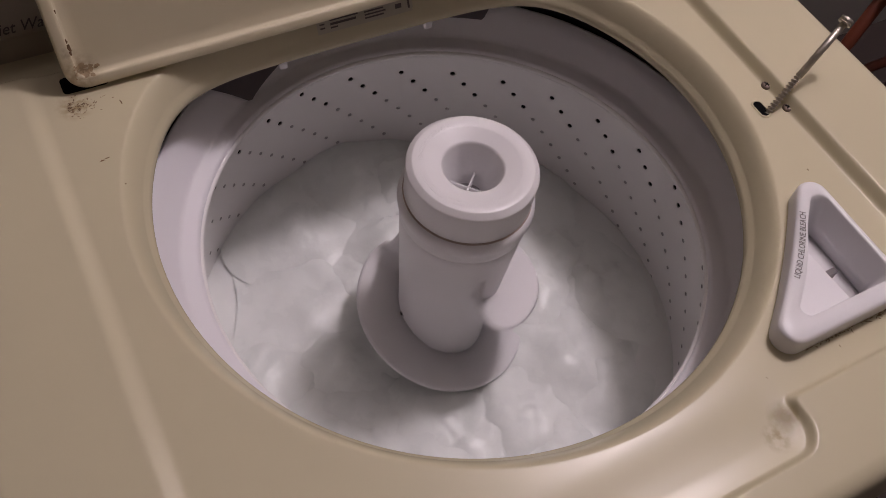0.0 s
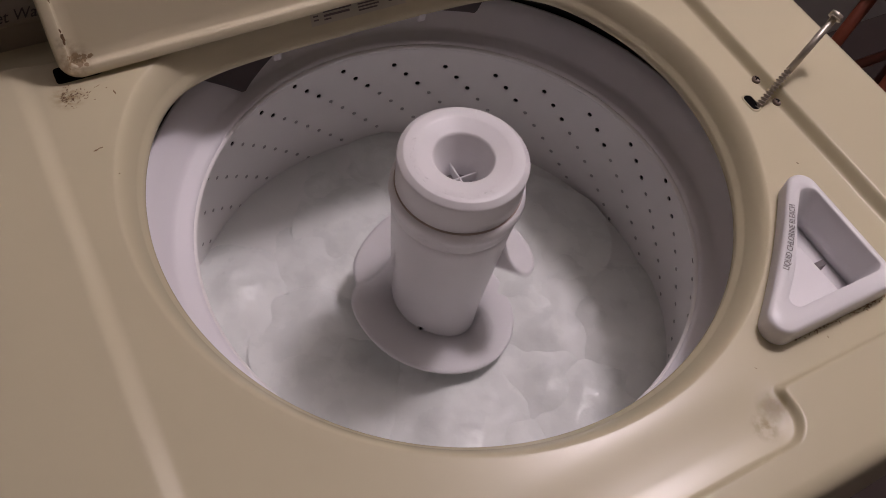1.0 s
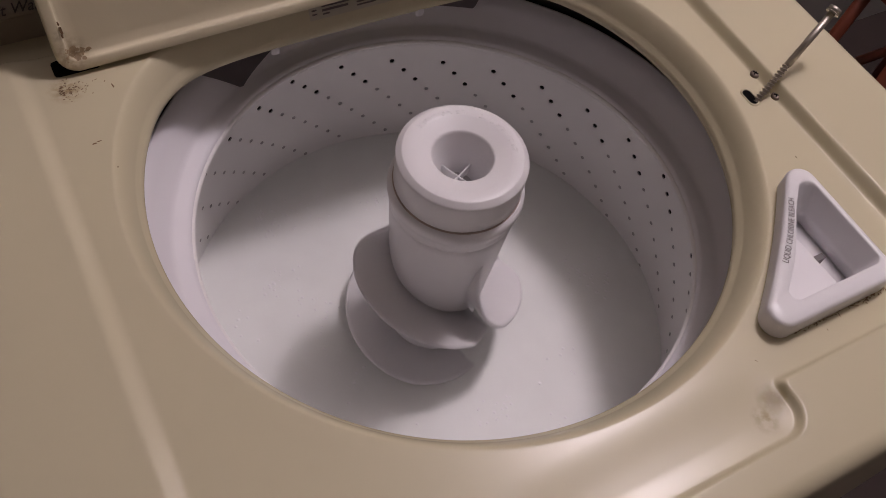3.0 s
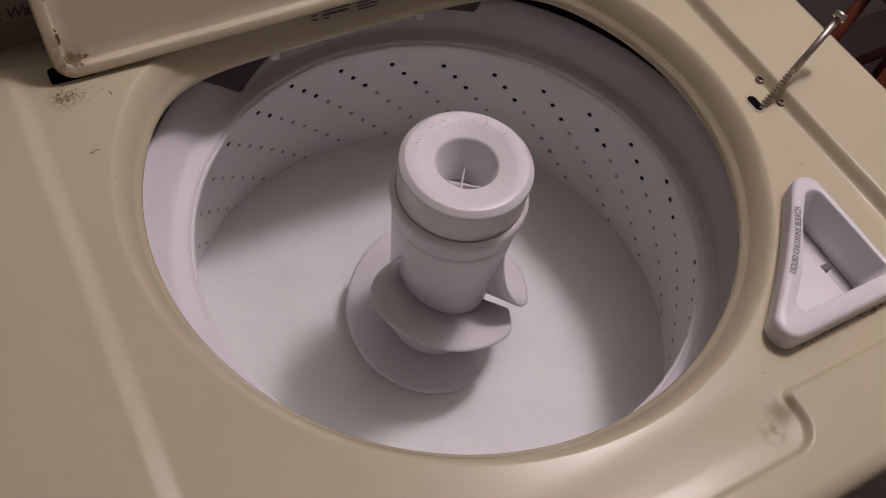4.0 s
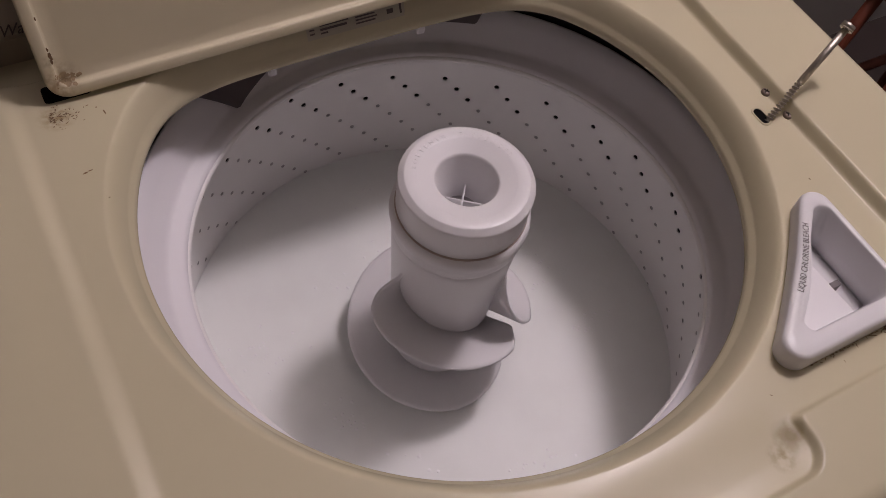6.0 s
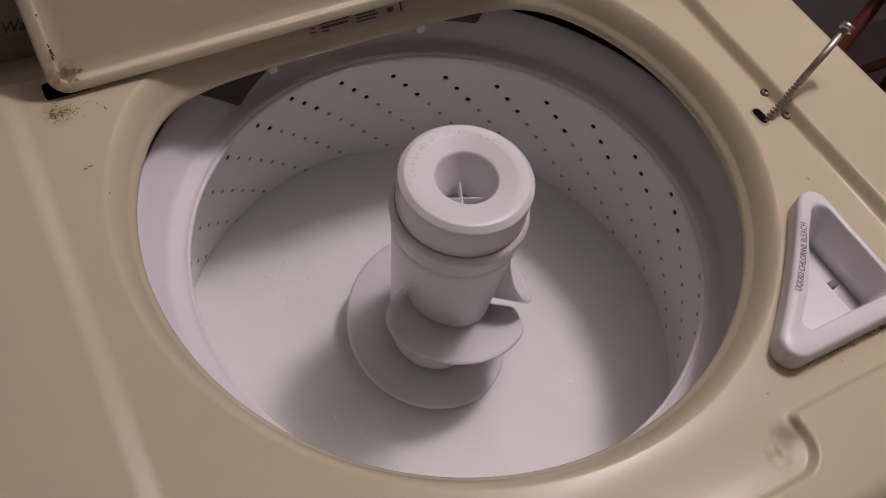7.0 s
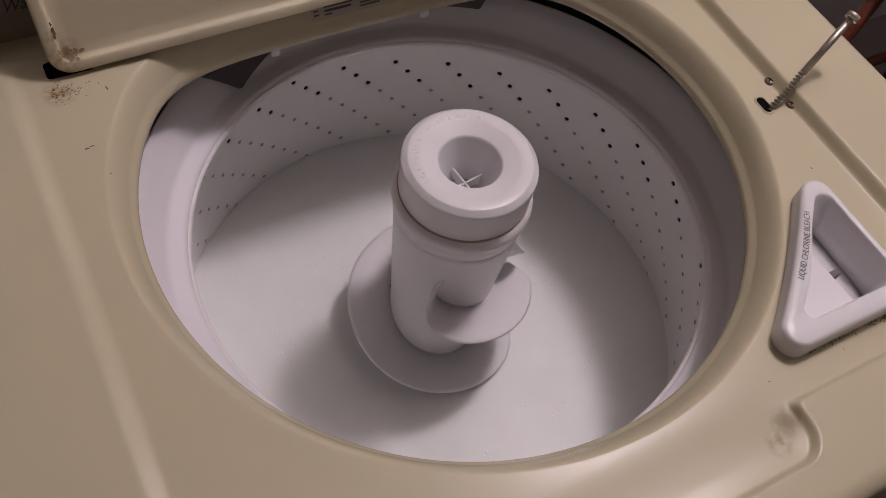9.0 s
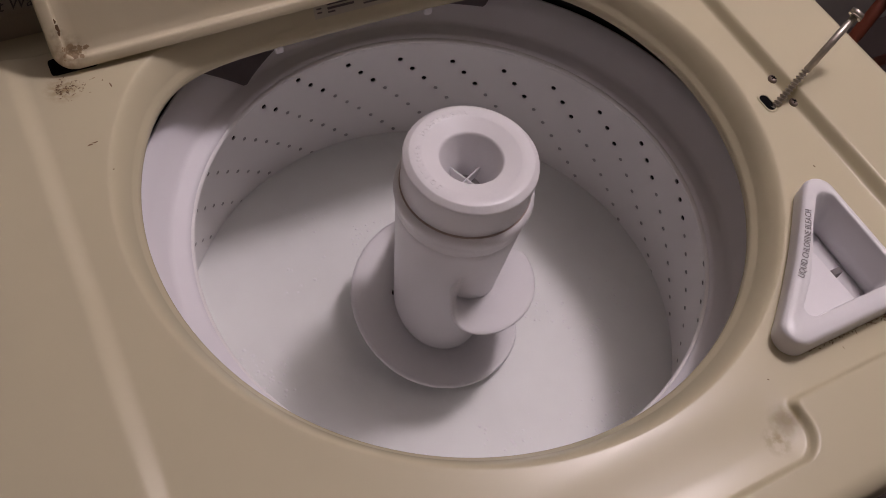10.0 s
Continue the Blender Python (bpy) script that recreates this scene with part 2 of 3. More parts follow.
def build_machine():
    machine = thing("washing_machine", "almond enamelled top-loading washing machine with its lid open", "washing machine")
    a, lip = clipped(LIP_R, BACK_Y, 0)
    _, bowl = clipped(BOWL_R, BACK_Y + 0.019, 0)
    c, s = np.cos(a), np.sin(a)
    x0, x1, y0, y1 = -0.380 - CX, 0.362 - CX, -0.336 - CY, 0.34 - CY
    outer = np.minimum(np.where(c > 0, x1 / np.maximum(c, 1e-9), x0 / np.minimum(c, -1e-9)), np.where(s > 0, y1 / np.maximum(s, 1e-9), y0 / np.minimum(s, -1e-9)))
    rings = []
    # the turned-down lip, then the bowl's slope, then the flat deck
    for f, z in ((0.006, -0.034), (0.002, -0.034), (-0.001, -0.031), (-0.001, -0.027), (0.0005, -0.0235), (0.003, -0.021)):
        rings.append((lip + f, np.full_like(a, z)))
    for t in np.linspace(0.08, 1.0, 14):
        r = lip + 0.003 + (bowl - lip - 0.003) * t
        z = -0.021 + 0.021 * (1 - (1 - t) ** 1.7)
        rings.append((r, np.full_like(a, z)))
    u = np.linspace(0, 1, 111)[1:]
    for t in u:
        r = bowl + (outer - bowl) * t
        rings.append((r, None))
    verts = []
    for r, z in rings:
        x, y = CX + r * c, CY + r * s
        zz = deck_height(x, y) if z is None else z + 0.0 * x
        verts.append(np.stack([x, y, zz], 1))
    for z in (-0.03, -0.9):
        r = outer + 0.0005
        verts.append(np.stack([CX + r * c, CY + r * s, np.full_like(a, z)], 1))
    n = len(a)
    V = np.concatenate(verts)
    F = [(i * n + j, i * n + (j + 1) % n, (i + 1) * n + (j + 1) % n, (i + 1) * n + j) for i in range(len(verts) - 1) for j in range(n)]
    cut = inside(V[:, 0], V[:, 1], cup_outline(0.004)) & (V[:, 2] > -0.02)
    F = [f[::-1] for f in F if not (cut[f[0]] and cut[f[1]] and cut[f[2]] and cut[f[3]])]
    part("deck", mesh_of("deck", V, F, ENAMEL), machine, "almond enamel deck with a recess for the lid")
    # plastic tub ring below the deck
    prof = [(0.2570, -0.085), (0.2560, -0.0700), (0.2545, -0.0675), (0.2525, -0.0680), (0.2440, -0.0800), (0.2335, -0.0945), (0.2312, -0.0967), (0.2285, -0.0980), (0.2195, -0.0993), (0.2168, -0.1005), (0.2150, -0.104), (0.2155, -0.109), (0.219, -0.112)]
    part("tub_ring", lathe("tub_ring", prof, RING, 160), machine, "white plastic tub ring")
    part("outer_tub", lathe("outer_tub", [(0.262, -0.05), (0.262, -0.5), (0.0, -0.5)], OUTER, 64), machine, "dark outer tub")
    part("under_deck", lathe("under_deck", [(0.262, -0.05), (0.33, -0.05), (0.33, -0.036)], BLACK, 48), machine, "dark gap below the deck")
    # two dark sheets laid over the ring's inner face at the back
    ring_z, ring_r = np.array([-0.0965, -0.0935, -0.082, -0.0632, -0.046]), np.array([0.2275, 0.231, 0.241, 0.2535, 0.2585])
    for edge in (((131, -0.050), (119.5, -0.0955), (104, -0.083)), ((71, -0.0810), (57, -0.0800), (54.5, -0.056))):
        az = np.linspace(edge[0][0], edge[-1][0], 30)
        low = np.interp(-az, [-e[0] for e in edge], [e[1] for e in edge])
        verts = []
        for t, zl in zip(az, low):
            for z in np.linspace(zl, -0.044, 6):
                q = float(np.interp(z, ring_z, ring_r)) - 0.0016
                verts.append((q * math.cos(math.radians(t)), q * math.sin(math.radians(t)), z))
        part("ring_sheet", mesh_of("ring_sheet", verts, grid_faces(30, 6), DARK), machine, "dark sheet just inside the tub ring")
    # black block on the deck that paints in the shadow under the lid's corner
    part("lid_corner_shade", box("lid_corner_shade", -0.264, -0.226, 0.1660, 0.1880, -0.006, 0.0012, BLACK, 0.0055, 4), machine, "black block in place of the shadow below the lid corner")
    # two white clips at the back of the opening
    for x in (-0.088, 0.050):
        part("clip", box("clip", x - 0.004, x + 0.004, 0.1700, 0.1745, -0.0385, -0.0300, RING, 0.002), machine, "white plastic clip")
    return machine


machine = build_machine()


# ---------------------------------------------------------------- basket with its drilled holes
def build_basket():
    basket = thing("wash_basket", "pale porcelain wash basket with rows of drain holes", "wash basket")
    n, rows_n = 26 * 8, 17
    z_top, dz = -0.1351, 0.0121
    holes = set()
    for g in range(26):
        for k in range(11):
            holes.add(((8 * g - 2 * k) % n, k))

    WALL_R, LEDGE = 0.240, -0.1130

    verts, faces, bores, index = [], [], [], {}

    def vert(a, z, extra=0.0):
        key = (round(a, 5), round(z, 6), extra)
        if key not in index:
            # the drilled rows wind round a wall that hangs a little askew below the rim
            f, c, s = (z_top - z) / dz, math.cos(a), math.sin(a)
            w, r = a + 0.0442 * c - 0.0422 * s, WALL_R + extra
            h = z - 0.0143 * c - 0.0164 * s + max(f, -1) * (-0.0006 * c - 0.0013 * s)
            index[key] = len(verts)
            verts.append((r * math.cos(w), r * math.sin(w), min(h, LEDGE)))
        return index[key]

    step = 2 * math.pi / n
    base = math.radians(76.97)
    for j in range(-3, rows_n):
        for i in range(n):
            a0, z0 = base + (i - 0.5) * step, z_top - (j - 0.5) * dz
            a1, z1 = a0 + step, z0 - dz
            zm0 = z_top - j * dz - 0.0143 * math.cos(a0) - 0.0164 * math.sin(a0)
            if (i, j) in holes and zm0 < LEDGE - 0.006:
                am, zm, rr = (a0 + a1) / 2, (z0 + z1) / 2, (0.0026 if j < 3 else 0.0021)
                ring, front, deep = [], [], []
                for k in range(8):
                    t = math.pi / 4 * k + math.pi / 8
                    da, dz_ = rr * math.cos(t) / 0.215, rr * math.sin(t)
                    ring.append(vert(am + da, zm + dz_))
                    front.append(vert(am + da, zm + dz_, 1e-6))
                    deep.append(vert(am + da, zm + dz_, 0.0012 if j < 3 else 0.0007))
                corner = [vert(a1, z0), vert(a0, z0), vert(a0, z1), vert(a1, z1)]
                for q in range(4):
                    faces.append((corner[q], ring[2 * q + 1], ring[2 * q]))
                    faces.append((corner[q], corner[(q + 1) % 4], ring[(2 * q + 2) % 8], ring[2 * q + 1]))
                for k in range(8):
                    bores.append((front[k], deep[k], deep[(k + 1) % 8], front[(k + 1) % 8]))
                if j > 2:
                    bores.append(tuple(deep))
            else:
                faces.append((vert(a0, z0), vert(a0, z1), vert(a1, z1), vert(a1, z0)))
    wall = mesh_of("basket_wall", verts, faces + bores, PORCELAIN)
    wall.materials.append(BORE)
    wall.polygons.foreach_set("material_index", [0] * len(faces) + [1] * len(bores))
    part("wall", wall, basket, "perforated porcelain wall")
    prof = [(0.2185, -0.1035), (0.2155, -0.1025), (0.2132, -0.1045), (0.2138, -0.1080), (0.2200, -0.1100), (0.2330, -0.1115), (WALL_R + 0.0005, -0.1128)]
    part("rim", lathe("basket_rim", prof, PORCELAIN, 160), basket, "rounded basket rim")
    part("bottom", lathe("basket_bottom", [(WALL_R + 0.001, -0.300), (0.232, -0.42), (0.10, -0.43), (0.0, -0.43)], PORCELAIN, 96), basket)
    return basket


build_basket()


# ---------------------------------------------------------------- agitator
def build_agitator():
    ag = thing("agitator", "white plastic washing agitator with spiral vanes standing in the water", "agitator")
    col = [(0.0505, -0.074), (0.0525, -0.078), (0.0530, -0.083), (0.0525, -0.09), (0.0490, -0.14), (0.0455, -0.19), (0.0435, -0.225), (0.043, -0.30), (0.06, -0.40)]
    part("column", lathe("column", col, WHITE, 128), ag)
    collar = [(0.0490, -0.044), (0.0500, -0.0495), (0.0535, -0.0505), (0.0560, -0.053), (0.0568, -0.058), (0.0558, -0.063), (0.0545, -0.0655), (0.0548, -0.069), (0.0540, -0.0745), (0.0515, -0.078)]
    part("seal", lathe("seal", [(0.0500, -0.0490), (0.0530, -0.0500), (0.0530, -0.0508), (0.0500, -0.0515)], SEAL, 96), ag, "brownish grime in the joint under the cap")
    part("collar", lathe("collar", collar, WHITE, 128), ag, "thick plastic collar below the cap")
    cap = [(0.0512, -0.0500), (0.0522, -0.0485), (0.0524, -0.036), (0.0528, -0.024), (0.0530, -0.0205), (0.0530, -0.0192), (0.0527, -0.0184), (0.0521, -0.0178), (0.0490, -0.0152), (0.0484, -0.0147), (0.0476, -0.0144), (0.0388, -0.0146), (0.0380, -0.0150),
           (0.0262, -0.0180), (0.0250, -0.0186), (0.0242, -0.0205), (0.0205, -0.036), (0.0172, -0.046), (0.0150, -0.0515), (0.0146, -0.058)]
    cap_ob = part("cap", lathe("cap", cap, WHITE, 128), ag, "white softener dispenser cap with a cup")
    part("drain", lathe("drain", [(0.0150, -0.0535), (0.0150, -0.066), (0.0, -0.066)], BORE, 32), cap_ob, "dark drain in the cup")
    for k in range(2):
        bar = box("cross_rib", -0.0168, 0.0168, -0.0007, 0.0007, -0.054, -0.0445, WHITE, 0.0005, 1)
        bar.transform(pose(0, 0, 0, 0, 0, 8 + 90 * k))
        part("cross_rib", bar, cap_ob)
    text = lettering("lettering", "SOFTENER  DISPENSER", 0.0062, FAINT,
                     lambda x, y, z: Vector(((0.0395 + y) * math.cos(math.radians(-168) - x / 0.0418), (0.0395 + y) * math.sin(math.radians(-168) - x / 0.0418), -0.0146 + max(z, 0))), 0.0004, 1.72)
    part("lettering", text, cap_ob, "raised words SOFTENER DISPENSER")

    def vane(start, path, label):
        p = spline(path, 6)
        az = np.radians(start + p[:, 0])
        verts, m = [], len(p)
        for i in range(m):
            j0, j1 = max(i - 1, 0), min(i + 1, m - 1)
            da, dz = (az[j1] - az[j0]) * 0.06, p[j1, 1] - p[j0, 1]
            L = math.hypot(da, dz) or 1
            na, nz = -dz / L, da / L                      # normal to the sweep, upwards on the shelf
            z, ro = p[i, 1], p[i, 2]
            end = min(1.0, (m - 1 - i) / 5 + 0.2)
            ro = 0.042 + (ro - 0.042) * (0.75 + 0.25 * min(1, (m - 1 - i) / 6))
            for r, h in ((0.038, 1), (ro - 0.004, 0.9), (ro - 0.0012, 0.75), (ro, 0.0), (ro - 0.0012, -0.75), (ro - 0.004, -0.9), (0.038, -1)):
                t = 0.0020 * h
                lift = 0.0015 * ((r - 0.038) / 0.04)
                ang = az[i] + na * t / max(r, 0.03)
                verts.append((r * math.cos(ang), r * math.sin(ang), z + nz * t + lift))
        F = grid_faces(m, 7, False, True)
        F += [tuple(range(7)), tuple(range((m - 1) * 7, m * 7))[::-1]]
        part("vane", mesh_of("vane", verts, F, WHITE), ag, label)

    S = -134.0
    vane(S, [(12, -0.086, 0.0475), (10, -0.100, 0.049), (6, -0.114, 0.053), (2, -0.127, 0.061), (2, -0.138, 0.072), (8, -0.147, 0.080), (22, -0.156, 0.084), (42, -0.166, 0.084), (84, -0.183, 0.084), (112, -0.193, 0.084), (130, -0.199, 0.081)], "upper spiral vane")
    vane(S + 118, [(11, -0.090, 0.048), (7, -0.108, 0.051), (2, -0.128, 0.057), (0, -0.147, 0.066), (4, -0.167, 0.077), (14, -0.183, 0.084), (30, -0.195, 0.084), (70, -0.214, 0.084), (98, -0.221, 0.081)], "middle spiral vane")
    vane(S + 214, [(10, -0.096, 0.047), (14, -0.118, 0.049), (11, -0.152, 0.056), (4, -0.184, 0.068), (0, -0.200, 0.078), (8, -0.213, 0.084), (30, -0.218, 0.084), (78, -0.229, 0.084), (129, -0.249, 0.084), (173, -0.260, 0.084), (225, -0.2665, 0.084), (285, -0.273, 0.083)], "lower spiral vane")
    for start, z in ((S + 119, -0.199), (S + 215, -0.218)):
        rib = box("rib", 0.042, 0.074, -0.0018, 0.0018, z - 0.004, z + 0.006, WHITE, 0.0012, 2)
        rib.transform(pose(0, 0, 0, 0, 0, start - 6))
        part("rib", rib, ag)
    hole = math.radians(142)
    part("drain_hole", tube("drain_hole", (0.0425 * math.cos(hole), 0.0425 * math.sin(hole), -0.221), (0.0445 * math.cos(hole), 0.0445 * math.sin(hole), -0.2205), 0.0022, 0.0022, BLACK, 12), ag, "small dark hole")
    return ag


agitator = build_agitator()

# ---------------------------------------------------------------- water
WATER_Z = -0.270


def ripple(x, y):
    return 0.0030 * noise.noise((x * 14, y * 14, 1.7)) + 0.0011 * noise.noise((x * 40, y * 40, 4.1))


def build_water():
    n, m = 120, 46
    verts, F = [], []
    for j in range(m + 1):
        r = 0.2404 * j / m
        for i in range(n):
            a = 2 * math.pi * i / n
            x, y = r * math.cos(a), r * math.sin(a)
            h = ripple(x, y)
            verts.append((x, y, h * (1 if j < m else 0.2)))
    F = grid_faces(m + 1, n, False, True)
    ob = new("water", mesh_of("water", verts, F, WATER))
    ob.location = (0, 0, WATER_Z)
    return tagged(ob, "milky soapy wash water, gently rippled", "water", kind="structure")


water = build_water()


def build_bubbles():
    """Tiny soap bubbles strewn over the water, in loose trails."""
    r = random.Random(21)
    verts, F = [], []
    spots = []
    for _ in range(16):
        a, d = r.uniform(0, 6.28), r.uniform(0.10, 0.215)
        for _ in range(r.randint(10, 30)):
            spots.append((d * math.cos(a) + r.gauss(0, 0.014), d * math.sin(a) + r.gauss(0, 0.014), r.uniform(0.0008, 0.0021)))
    for x, y, s in spots:
        if 0.09 < math.hypot(x, y) < 0.232:
            b0, z0 = len(verts), ripple(x, y) - 0.0003
            for e in (0, 0.6, 1.1):
                verts += [(x + s * math.cos(e) * math.cos(t), y + s * math.cos(e) * math.sin(t), z0 + 0.4 * s * math.sin(e)) for t in np.arange(8) * math.pi / 4]
            verts.append((x, y, z0 + 0.4 * s))
            for k in range(2):
                F += [(b0 + 8 * k + i, b0 + 8 * k + (i + 1) % 8, b0 + 8 * k + 8 + (i + 1) % 8, b0 + 8 * k + 8 + i) for i in range(8)]
            F += [(b0 + 16 + i, b0 + 16 + (i + 1) % 8, b0 + 24) for i in range(8)]
    ob = new("soap_bubbles", mesh_of("soap_bubbles", verts, F, BUBBLE))
    ob.location = (0, 0, WATER_Z)
    return tagged(ob, "tiny glossy soap bubbles floating on the milky water", "bubbles", kind="stuff")


bubbles = build_bubbles()


def build_swell(seed, size, height):
    """One rounded lump of churned water, whose skirt runs below the surface."""
    n, m = 56, 26
    verts = []
    for j in range(m + 1):
        f = j / m
        for i in range(n):
            a = 2 * math.pi * i / n
            k = 1 + 0.30 * noise.noise((math.cos(a) * 1.3, math.sin(a) * 1.3, seed * 3.1))
            r = size * f * k
            x, y = r * math.cos(a), r * math.sin(a)
            h = height * (1 - f * f) ** 2 * (1 + 0.55 * noise.noise((x * 26, y * 26, seed))) + 0.0045 * noise.noise((x * 40, y * 40, seed + 9)) * (1 - f * f) + 0.0010 * noise.noise((x * 105, y * 105, seed + 5)) * (1 - f * f)
            verts.append((x, y, h - 0.0045 * f ** 2))
    return mesh_of("swell", verts, grid_faces(m + 1, n, False, True), SURF)


swells = []
rng = random.Random(5)
for k in range(22):
    a = 2 * math.pi * k / 22 + rng.uniform(-0.15, 0.15)
    r = (0.178, 0.122)[k % 2] + rng.uniform(-0.012, 0.012)
    ob = new("swell", build_swell(k + 1, rng.uniform(0.075, 0.112), rng.uniform(0.009, 0.018)))
    tagged(ob, "rounded swell of churned milky water", "wave", "swells of the churned water")
    swells.append((ob, a, r, rng.uniform(0, 6.28), rng.uniform(0, 6.28)))


# ---------------------------------------------------------------- lid
def build_lid():
    lid = thing("lid", "almond enamelled washer lid standing open, rusty at its corner", "lid")
    lean = 20.0
    W0, W1, H, T, C = -0.2570, 0.236, 0.40, 0.013, 0.016

    def outline(inset, corner):
        pts = []
        for cx, cy, a0 in ((W1 - corner, corner, -90), (W1 - corner, H - corner, 0), (W0 + corner, H - corner, 90), (W0 + corner, corner, 180)):
            for k in range(9):
                t = math.radians(a0 + k * 90 / 8)
                pts.append((cx + (corner - inset) * math.cos(t), cy + (corner - inset) * math.sin(t)))
        return pts

    loops = [(0.0, T), (0.0, 0.0018), (0.0006, 0.0005), (0.0018, 0.0), (0.0072, 0.0), (0.0086, 0.0006), (0.0092, 0.0018), (0.0095, 0.0045), (0.0115, 0.0058), (0.02, 0.006)]
    verts = []
    for inset, depth in loops:
        verts += [(x, depth, z) for x, z in outline(inset, max(C, inset + 0.002))]
    n = 36
    F = [(i * n + j, i * n + (j + 1) % n, (i + 1) * n + (j + 1) % n, (i + 1) * n + j) for i in range(len(loops) - 1) for j in range(n)]
    F.append(tuple(range((len(loops) - 1) * n, len(loops) * n)))
    F.append(tuple(range(n))[::-1])
    me = mesh_of("lid_panel", verts, F, LID_ENAMEL, False)
    me.polygons.foreach_set("use_smooth", [len(p.vertices) == 4 for p in me.polygons])
    part("panel", me, lid, "almond enamel lid panel with a rolled rim")
    # rust in the lower corner and chips along the rim
    blot = random.Random(3)
    verts, F = [], []
    for k in range(44):
        x, z = W0 + 0.0085 + abs(blot.gauss(0, 0.008)), 0.0085 + abs(blot.gauss(0, 0.0045))
        s, b0 = blot.uniform(0.0007, 0.0026), len(verts)
        for i in range(9):
            t = 2 * math.pi * i / 9
            q = s * blot.uniform(0.6, 1.2)
            px, pz = x + q * math.cos(t), z + 0.7 * q * math.sin(t)
            lift = float(np.interp(min(px - W0, pz), [0.0, 0.0072, 0.0092, 0.0115], [0.0, 0.0, 0.0018, 0.0056]))
            verts.append((px, lift - 0.0004 - 0.00002 * k, pz))
        F.append(tuple(range(b0, b0 + 9)))
    part("rust_patch", mesh_of("rust_patch", verts, F, RUST, False), lid, "brown rust in the lid's corner")
    for x, z, s in ((W0 + 0.0095, 0.030, 0.0014), (W0 + 0.0098, 0.0345, 0.0022), (W0 + 0.0095, 0.039, 0.0013), (W0 + 0.0093, 0.062, 0.0009), (W0 + 0.0094, 0.105, 0.0011), (W0 + 0.006, 0.108, 0.0006)):
        verts = []
        for i in range(8):
            t, q = 2 * math.pi * i / 8, s * blot.uniform(0.6, 1.3)
            verts.append((x + 0.6 * q * math.cos(t), -0.0004, z + 1.6 * q * math.sin(t)))
        part("paint_chip", mesh_of("paint_chip", verts, [tuple(range(8))], DIRT, False), lid, "dark paint chip on the rim")
    lid.matrix_basis = pose(0, 0.1640, 0.0090, -lean, -1.1, 0)
    return lid


build_lid()

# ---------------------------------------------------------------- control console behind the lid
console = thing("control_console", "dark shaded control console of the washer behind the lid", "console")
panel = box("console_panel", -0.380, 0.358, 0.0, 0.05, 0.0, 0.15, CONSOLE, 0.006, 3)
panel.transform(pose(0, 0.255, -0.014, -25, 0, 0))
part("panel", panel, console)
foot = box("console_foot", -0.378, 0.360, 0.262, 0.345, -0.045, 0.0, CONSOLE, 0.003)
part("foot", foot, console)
part("lettering", lettering("console_lettering", "Quiet Wash", 0.0125, PRINT, lambda x, y, z: pose(-0.308, 0.2565, -0.008, 65, 0, 0) @ Vector((x + 0.35 * y, y, z)), 0.0004), console, "faint dark script lettering")


# ---------------------------------------------------------------- bleach dispenser
def build_dispenser():
    disp = thing("bleach_dispenser", "white plastic liquid bleach dispenser set in the deck corner", "bleach dispenser")

    top = 0.0175
    n = len(cup_outline(0))
    centre = Vector((0.1855, -0.2010))

    def inner(scale):
        """The cavity's outline: the rim is broad along the tub and in front, narrow on the far side."""
        pts = []
        for p in cup_outline(0.0040):
            f = (p - centre)
            q = centre + Vector((f.x * (0.75 if f.x < 0 else 0.95), f.y * (0.74 if f.y < 0 else 0.86)))
            pts.append(centre + (q - centre) * scale)
        return pts

    rows = [[(p.x, p.y, z) for p in cup_outline(i)] for i, z in ((0.0, 0.0), (0.0, top - 0.0035), (0.0010, top - 0.0010), (0.0030, top))]
    rows += [[(p.x, p.y, z) for p in inner(k)] for k, z in ((1.0, top), (0.975, top - 0.001), (0.955, top - 0.004), (0.80, -0.002), (0.78, -0.016))]
    verts = [v for row in rows for v in row]
    F = [(i * n + j, (i + 1) * n + j, (i + 1) * n + (j + 1) % n, i * n + (j + 1) % n) for i in range(len(rows) - 1) for j in range(n)]
    F.append(tuple(range((len(rows) - 1) * n, len(rows) * n)))
    part("cup", mesh_of("dispenser_cup", verts, F, WHITE), disp, "white plastic cup with a wide rim")
    # sloping shelf that leaves a deep slot along the far side
    edge = [p for p in inner(0.805) if p.x < 0.1875]
    low_y = min(p.y for p in edge)
    edge = [Vector((0.1875, low_y))] + edge
    up = [(p.x, p.y, -0.0005 - 0.05 * (p.x - 0.13)) for p in edge]
    dn = [(p.x, p.y, -0.0155) for p in edge]
    m = len(edge)
    part("shelf", mesh_of("shelf", up + dn, [tuple(range(m))] + [(j, m + j, m + (j + 1) % m, (j + 1) % m) for j in range(m)], WHITE, False), disp, "sloping white shelf inside the cup")
    part("drain_slot", box("drain_slot", 0.1880, 0.1960, -0.2010, -0.1965, -0.0155, -0.0045, INK, 0), disp, "dark drain slot")
    c = Vector((-0.012, 0.0))
    a0 = math.radians(-51.9)
    LONG = 0.76
    words = lettering("lettering", "LIQUID CHLORINE BLEACH", 0.0066, INK,
                      lambda x, y, z: Vector((c.x + (0.2550 - y) * math.cos(a0 + x / 0.2545 * LONG), c.y + (0.2550 - y) * math.sin(a0 + x / 0.2545 * LONG), top + 0.0003 + max(z, 0))), 0.0001)
    part("lettering", words, disp, "grey printed words LIQUID CHLORINE BLEACH")
    return disp


build_dispenser()


